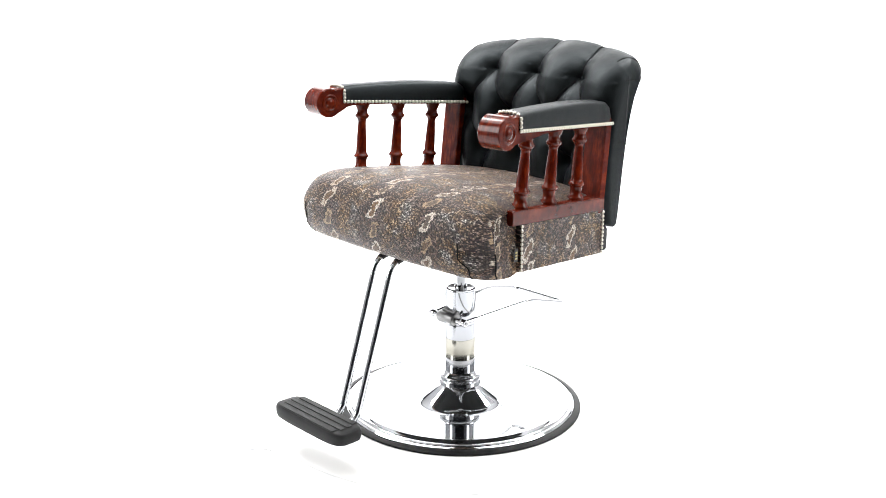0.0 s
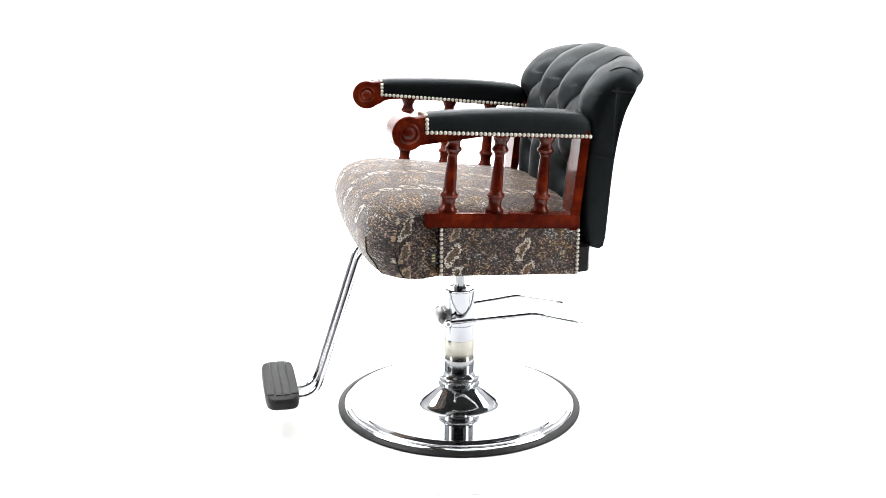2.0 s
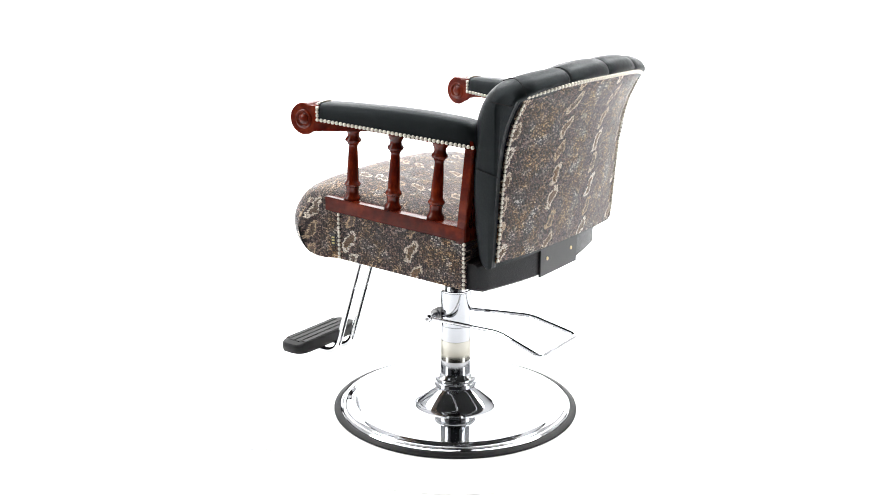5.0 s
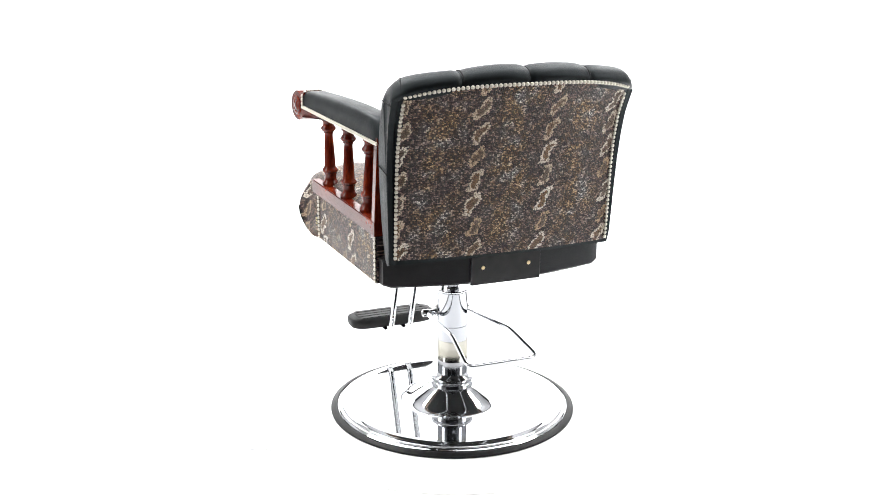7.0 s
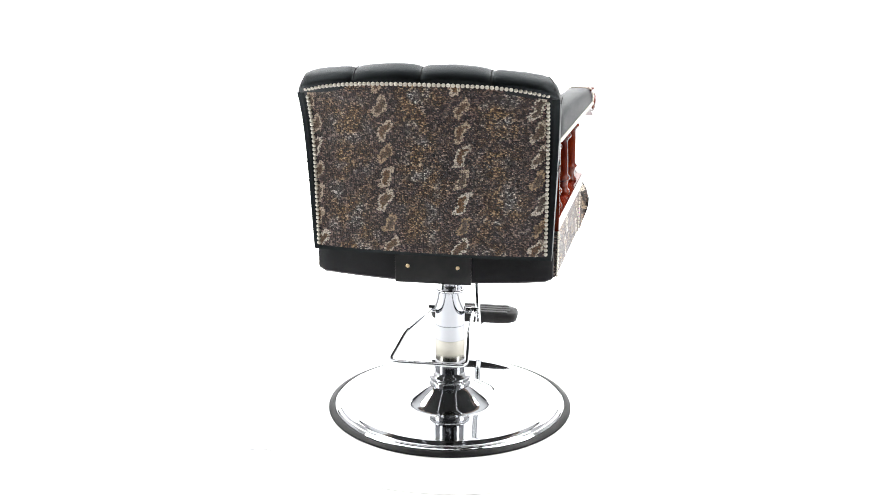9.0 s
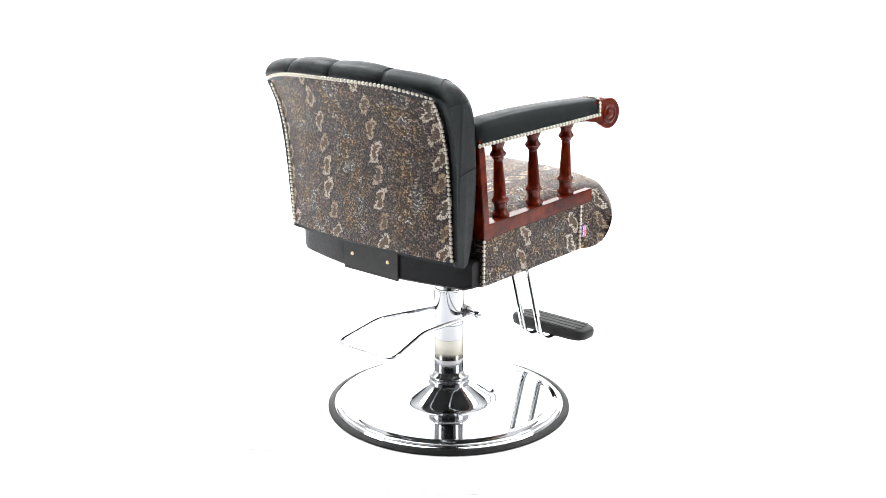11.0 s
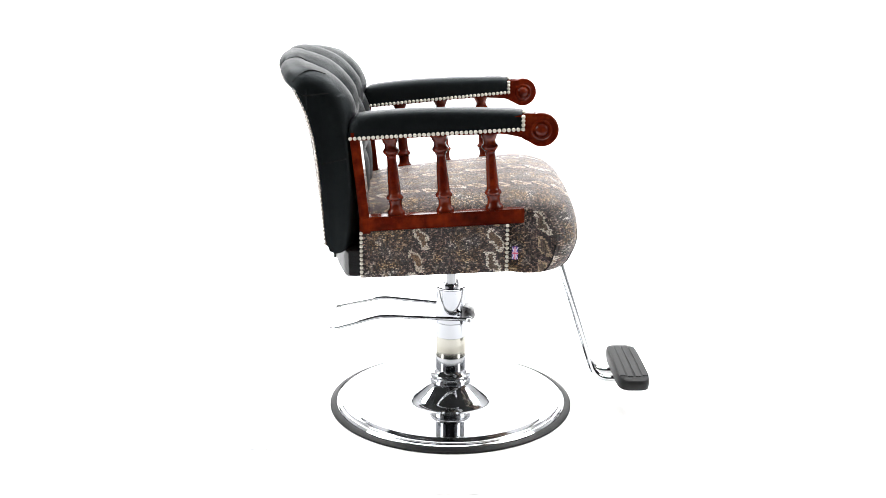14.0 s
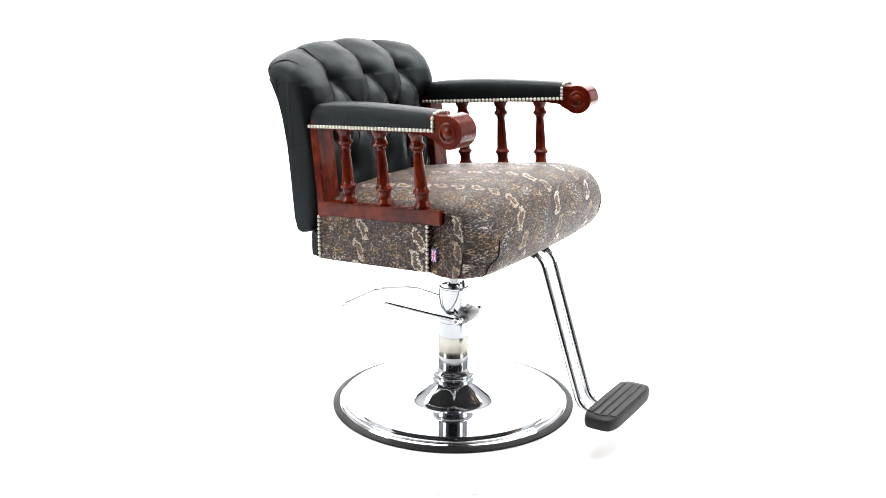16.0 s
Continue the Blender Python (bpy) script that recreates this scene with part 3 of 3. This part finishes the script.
# ---- backrest ----
REAR_Z = [0.46, 0.476, 0.545, 0.62, 0.656, 0.705, 0.758, 0.794, 0.811, 0.83, 0.845]
REAR_Y = [0.269, 0.270, 0.274, 0.278, 0.281, 0.287, 0.300, 0.316, 0.325, 0.333, 0.337]
FRONT_Z = [0.46, 0.55, 0.62, 0.70, 0.77, 0.81]
FRONT_Y = [0.205, 0.192, 0.187, 0.192, 0.206, 0.216]
BUTTONS = [(-0.135, 0.802), (0.0, 0.806), (0.135, 0.802), (-0.200, 0.700), (-0.067, 0.700), (0.067, 0.700), (0.200, 0.700), (-0.135, 0.605), (0.0, 0.605), (0.135, 0.605)]
PLEATS = []
for bx, bz in BUTTONS[:3]:
    PLEATS.append(((bx, bz), (bx * 1.03, 0.90)))
    for dx in (-0.067, 0.067):
        PLEATS.append(((bx, bz), (bx + dx, 0.700)))
        PLEATS.append(((bx, 0.605), (bx + dx, 0.700)))
    PLEATS.append(((bx, 0.605), (bx, 0.45)))


def seg_dist(px, pz, a, b):
    ax, az = a
    dx, dz = b[0] - ax, b[1] - az
    f = max(0.0, min(1.0, ((px - ax) * dx + (pz - az) * dz) / (dx * dx + dz * dz)))
    return math.hypot(px - ax - f * dx, pz - az - f * dz)


def tuft(x, z):
    """How far the leather is drawn in at a place of the front."""
    d = min(seg_dist(x, z, a, b) for a, b in PLEATS)
    b = min(math.hypot(x - bx, z - bz) for bx, bz in BUTTONS)
    return 0.009 * math.exp(-d / 0.005) + 0.010 * math.exp(-(d / 0.034) ** 2) + 0.034 * math.exp(-(b / 0.023) ** 1.3) + 0.006 * math.exp(-b / 0.05)


def top_z(x):
    return 0.872 - 0.024 * (abs(x) / 0.24) ** 2.4


def back_half(z):
    return table(z, [0.46, 0.56, 0.70, 0.82, 0.88], [0.259, 0.262, 0.267, 0.270, 0.263])


def bow(x, z):
    # the back bulges to the rear between its sides
    return table(z, (0.46, 0.60, 0.70, 0.84), (0.020, 0.034, 0.038, 0.045)) * max(0.0, 1 - abs(x / 0.256) ** 2.2) - 0.02 * x


def back():
    nx, bm = 145, bmesh.new()
    cols = []
    for j in range(nx):
        s = -1 + 2 * j / (nx - 1)
        s = math.copysign(1 - (1 - abs(s)) ** 1.35, s) if abs(s) > 0 else 0.0
        x0 = s * 0.263
        tz = top_z(x0)
        k = tz - 0.868
        prof = [(0.266, 0.462), (0.235, 0.458), (0.207, 0.464), (0.196, 0.50), (0.190, 0.55), (0.187, 0.62), (0.192, 0.70), (0.205, 0.765), (0.221, 0.81 + k * 0.4), (0.244, 0.845 + k * 0.8),
                (0.274, 0.866 + k), (0.304, 0.874 + k), (0.328, 0.869 + k), (0.3405, 0.857 + k), (0.3425, 0.846 + k * 0.9), (0.335, 0.835 + k * 0.9)]
        line = curve(prof, 120)
        d = (1 - abs(s)) * 0.263
        ins_rear, ins_front = [(r - math.sqrt(max(0.0, r * r - (r - d) ** 2))) if d < r else 0.0 for r in (0.034, 0.052)]
        row = []
        for i, q in enumerate(line):
            a, b = line[max(i - 1, 0)], line[min(i + 1, len(line) - 1)]
            t = (b - a).normalized()
            n = Vector((-t.y, t.x))  # points outwards (forwards and up)
            if n.x > 0 and q.y < 0.8 and i > 11:
                n = -n
            y, z = q.x, q.y
            top = max(0.0, min(1.0, (z - 0.76) / 0.04))
            ins = lerp(ins_rear, ins_front, max(0.0, min(1.0, (0.262 - y) / 0.05)))
            fr = max(0.0, min(1.0, (0.33 - y) / 0.06)) if z > 0.7 else max(0.0, min(1.0, (0.262 - y) / 0.05))  # fades towards the rear
            # below the arms the sides step back behind the posts
            low = max(0.0, min(1.0, (0.765 - z) / 0.06))
            stepb = 0.017 * max(0.0, min(1.0, (abs(x0) - 0.168) / 0.04)) ** 1.5 * low
            zz = z if y < 0.25 else z + (y - 0.23) * 0.6
            dep = tuft(x0, zz) * fr * max(0.0, min(1.0, d / 0.03)) if z > 0.47 else 0.0
            if y > 0.26 and z > 0.8:
                dep = max(dep, 0.006 * math.exp(-min(abs(x0 - bx * 1.03) for bx, _ in BUTTONS[:3]) / 0.006) + 0.003 * math.exp(-(min(abs(x0 - bx * 1.03) for bx, _ in BUTTONS[:3]) / 0.03) ** 2))
            wrinkle = 0.0007 * noise.noise(Vector((x0 * 30, z * 30, 3))) + 0.0012 * noise.noise(Vector((x0 * 9, z * 12, 1)))
            off = dep + ins * (1 - 0.5 * low) * max(fr, top) + stepb * fr + wrinkle
            dirn = Vector((1, 0)) if z < 0.80 else (Vector((0.285, 0.79)) - q).normalized()
            q2 = q + dirn * off
            rearward = max(0.0, min(1.0, (y - 0.215) / 0.075))
            row.append(bm.verts.new((s * back_half(z), q2.x + bow(x0, z) * rearward, q2.y)))
        cols.append(row)
    for a, b in zip(cols, cols[1:]):
        for i in range(len(a) - 1):
            bm.faces.new((a[i], a[i + 1], b[i + 1], b[i]))
    # rear behind the cloth, and the sides
    rims = []
    for c in cols:
        s = c[0].co.x / back_half(c[0].co.z)
        lip = lerp(-0.004, 0.0005, max(0.0, min(1.0, (abs(s) * 0.265 - 0.2495) / 0.005)))  # leather border beside the cloth
        rims.append([c[-1]] + [bm.verts.new((s * back_half(z), table(z, REAR_Z, REAR_Y) + lip * min(1.0, (0.83 - z) / 0.04) + bow(s * 0.263, z), z)) for z in (0.81, 0.79, 0.76, 0.72, 0.66, 0.60, 0.54, 0.49)] + [c[0]])
    for a, b in zip(rims, rims[1:]):
        for i in range(len(a) - 1):
            bm.faces.new((a[i], a[i + 1], b[i + 1], b[i]))
    for c, rim in ((cols[0], rims[0]), (cols[-1], rims[-1])):
        f = bm.faces.new(c + rim[1:-1])
        bmesh.ops.triangulate(bm, faces=[f])
    front = [v.co.copy() for c in cols for v in c]
    mid = [[v.co.copy() for v in c if v.co.z > 0.806] for c in (cols[min(range(len(cols)), key=lambda j: abs(cols[j][60].co.x - bx * 1.03))] for bx, _ in BUTTONS[:3])]
    ob = part("backrest", bm, LEATHER, CHAIR, "deep-buttoned black leather back with rolled top")
    for bx, bz in BUTTONS:
        y = table(bz, FRONT_Z, FRONT_Y) + 0.053
        part("button", lathe([(0, -0.004), (0.008, -0.004), (0.0085, 0), (0.006, 0.003), (0, 0.004)], 14, m=pose(bx, y, bz, 90, 0, 0)), LEATHER, ob)
    # sewn folds: up over the top from each button, and slanting between the buttons
    for line in mid:
        part("seam", tube([p + Vector((0, -0.0006, 0.0008)) for p in line[::2] + line[-1:]], 0.0014, 6), THREAD, ob, "dark sewn fold")
    for a, b in PLEATS:
        if max(a[1], b[1]) > 0.85 or min(a[1], b[1]) < 0.5:
            continue
        line = []
        for i in range(9):
            x, z = lerp(a[0], b[0], 0.1 + 0.8 * i / 8), lerp(a[1], b[1], 0.1 + 0.8 * i / 8)
            x += 0.004 * math.sin(math.pi * i / 8) * (1 if b[0] > a[0] else -1)
            near = sorted(front, key=lambda c: (c.x - x) ** 2 + (c.z - z) ** 2 + (0.2 if c.y > 0.26 else 0))[:3]
            line.append(Vector((x, sum(c.y for c in near) / 3 - 0.0004, z)))
        part("seam", tube(curve(line, 14), 0.0012, 6), THREAD, ob, "dark sewn fold")
    for s in (-1, 1):
        for z0, z1, y0, y1 in ((0.668, 0.656, 0.228, 0.279), (0.806, 0.800, 0.262, 0.316)):
            part("seam", tube([(s * (back_half(lerp(z0, z1, f)) + 0.0010), lerp(y0, y1, f), lerp(z0, z1, f)) for f in (0, 0.33, 0.66, 1)], 0.0011, 6), THREAD, ob, "dark sewn fold")
        line = []
        for x, y, z in ((0.236, 0.262, 0.853), (0.243, 0.290, 0.856), (0.250, 0.315, 0.845), (0.254, 0.333, 0.825)):
            line.append(min(front, key=lambda c: (c.x - s * x) ** 2 + (c.y - y) ** 2 + (c.z - z) ** 2) + Vector((s * 0.0006, 0.0003, 0.0006)))
        part("seam", tube(curve(line, 14), 0.0012, 6), THREAD, ob, "dark sewn fold")
    # cloth panel on the rear, slightly domed
    bm = bmesh.new()
    nx, nz = 25, 25
    front, rear = [], []
    for j in range(nx):
        s = -1 + 2 * j / (nx - 1)
        a, b = [], []
        for i in range(nz):
            f = i / (nz - 1)
            w = 0.2475
            x = s * w
            zt = 0.842 - 0.022 * abs(s) ** 3
            z = lerp(0.472, zt, f)
            y = table(z, REAR_Z, REAR_Y) + bow(x, z) + 0.0015
            a.append(bm.verts.new((x, y, z)))
            b.append(bm.verts.new((x, y - 0.022, z)))
        front.append(a)
        rear.append(b)
    for j in range(nx - 1):
        for i in range(nz - 1):
            bm.faces.new((front[j][i], front[j + 1][i], front[j + 1][i + 1], front[j][i + 1]))
            bm.faces.new((rear[j][i], rear[j][i + 1], rear[j + 1][i + 1], rear[j + 1][i]))
    for j in range(nx - 1):
        for i in (0, nz - 1):
            bm.faces.new((front[j][i], front[j + 1][i], rear[j + 1][i], rear[j][i]))
    for i in range(nz - 1):
        for j in (0, nx - 1):
            bm.faces.new((front[j][i], front[j][i + 1], rear[j][i + 1], rear[j][i]))
    pan = part("back_panel", bm, FABRIC, ob, "snakeskin-print rear panel edged with nails")
    fabric_uv(pan.data, lambda c: -c.x + 0.006 - 0.078, lambda c: c.z)

    def rear_y(x, z):
        return table(z, REAR_Z, REAR_Y) + bow(x, z) + 0.002

    top = [(x, rear_y(x, 0.842 - 0.022 * abs(x / 0.2475) ** 3 - 0.002), 0.842 - 0.022 * abs(x / 0.2475) ** 3 - 0.002) for x in [0.2465 - 0.493 * i / 24 for i in range(25)]]
    nails_along(pan, [(x, y + 0.005, z) for x, y, z in top], (0, 1, -0.3), 0.0094)
    for s in (-1, 1):
        nails_along(pan, [(s * 0.2465, rear_y(s * 0.2465, z) + 0.001 * max(0.0, min(1.0, (z - 0.70) / 0.08)), z) for z in (0.810, 0.76, 0.70, 0.64, 0.56, 0.478)], (0, 1, -0.15), 0.0094, ends=False)
    # lower rail behind the seat, covered in leather, with the steel bracket
    bm = bmesh.new()
    loops = []
    for i in range(33):
        f = -1 + i / 16
        x = 0.2595 * f
        yb = 0.2705 - 0.037 * max(0.0, (abs(f) - 0.3) / 0.7) ** 1.3
        e = 0.005 * max(0.0, (abs(f) - 0.97) / 0.03)
        zb = 0.402 - 0.001 * (1 - f * f)
        loops.append([(x, 0.1955, zb + e), (x, yb - 0.005 - e, zb + e), (x, yb - e, zb + 0.005 + e), (x, yb - e, 0.463 - e), (x, yb - 0.005 - e, 0.468 - e), (x, 0.1955, 0.468 - e)])
    rings(bm, loops)
    part("back_rail", bm, VINYL, CHAIR, "black leather-covered rear rail")
    br = part("bracket", block(-0.089, 0.077, 0.2695, 0.2755, 0.399, 0.480, 0.001, 1), PLATE, CHAIR, "black steel back bracket")
    for x in (-0.060, 0.049):
        sc = part("screw", lathe([(0, 0), (0.0042, 0), (0.0042, 0.0012), (0.003, 0.0022), (0.0016, 0.0022), (0.0014, 0.001), (0, 0.001)], 16, m=pose(x, 0.2754, 0.437, -90, 0, 0)), BRASS, br, "brass screw")


back()


# ---- footrest ----
def footrest():
    bm = bmesh.new()
    # rubber pad: rounded slab with three grooves along it
    L, W = 0.124, 0.040
    outline = []
    for i in range(40):
        a = 2 * math.pi * i / 40
        c, sn = math.cos(a), math.sin(a)
        outline.append((L * math.copysign(abs(c) ** 0.35, c), W * math.copysign(abs(sn) ** 0.5, sn)))
    loops = [[(x * k, y * k, z) for x, y in outline] for k, z in ((0.90, -0.0175), (0.975, -0.014), (1.0, -0.005), (1.0, 0.005), (0.975, 0.011), (0.93, 0.0135))]
    rings(bm, loops)
    pad = part("footrest", bm, RUBBER, CHAIR, "ribbed black rubber foot pad")
    at = pose(0, -0.440, 0.0905, 0, 0, 0)
    pad.matrix_local = at
    for y in (-0.0275, -0.0092, 0.0092, 0.0275):
        w = 0.103 if abs(y) < 0.02 else 0.097
        part("rib", block(-w, w, y - 0.0080, y + 0.0080, 0.0125, 0.0155, 0.0014, 2), RUBBER, pad)
    for x in (-0.023, 0.031):
        path = fillet([(x, -0.18, 0.430), (x, -0.244, 0.420), (x, -0.358, 0.068), (x, -0.44, 0.068)], 0.045, 8)
        tb = part("tube", tube(path, 0.0078, 16), CHROME, pad, "bent chrome footrest tube")
        tb.matrix_parent_inverse = at.inverted()
        cl = part("sleeve", tube(path[:5], 0.0086, 16), RUBBER, pad, "black tube sleeve")
        cl.matrix_parent_inverse = at.inverted()
        bt = part("bolt", lathe([(0, -0.027), (0.0055, -0.027), (0.0065, -0.025), (0.0065, -0.0185), (0, -0.0185)], 12, m=pose(x, -0.012, 0)), CAST, pad)


footrest()


def motions():
    rows, table_rows = [], []
    for i in range(65):
        t = i * 0.25
        a = spin(t)
        r = Matrix.Rotation(radians(a - 5.9), 4, "Z")
        c = r @ Vector((0.00898, 0.0105, 0))
        rows.append((t, pose(c.x, c.y, 0, 0, 0, a)))
        table_rows.append((t, pose(0, 0, 0, 0, 0, a)))
    walk(CHAIR, rows)
    walk(TURNTABLE, table_rows)


motions()
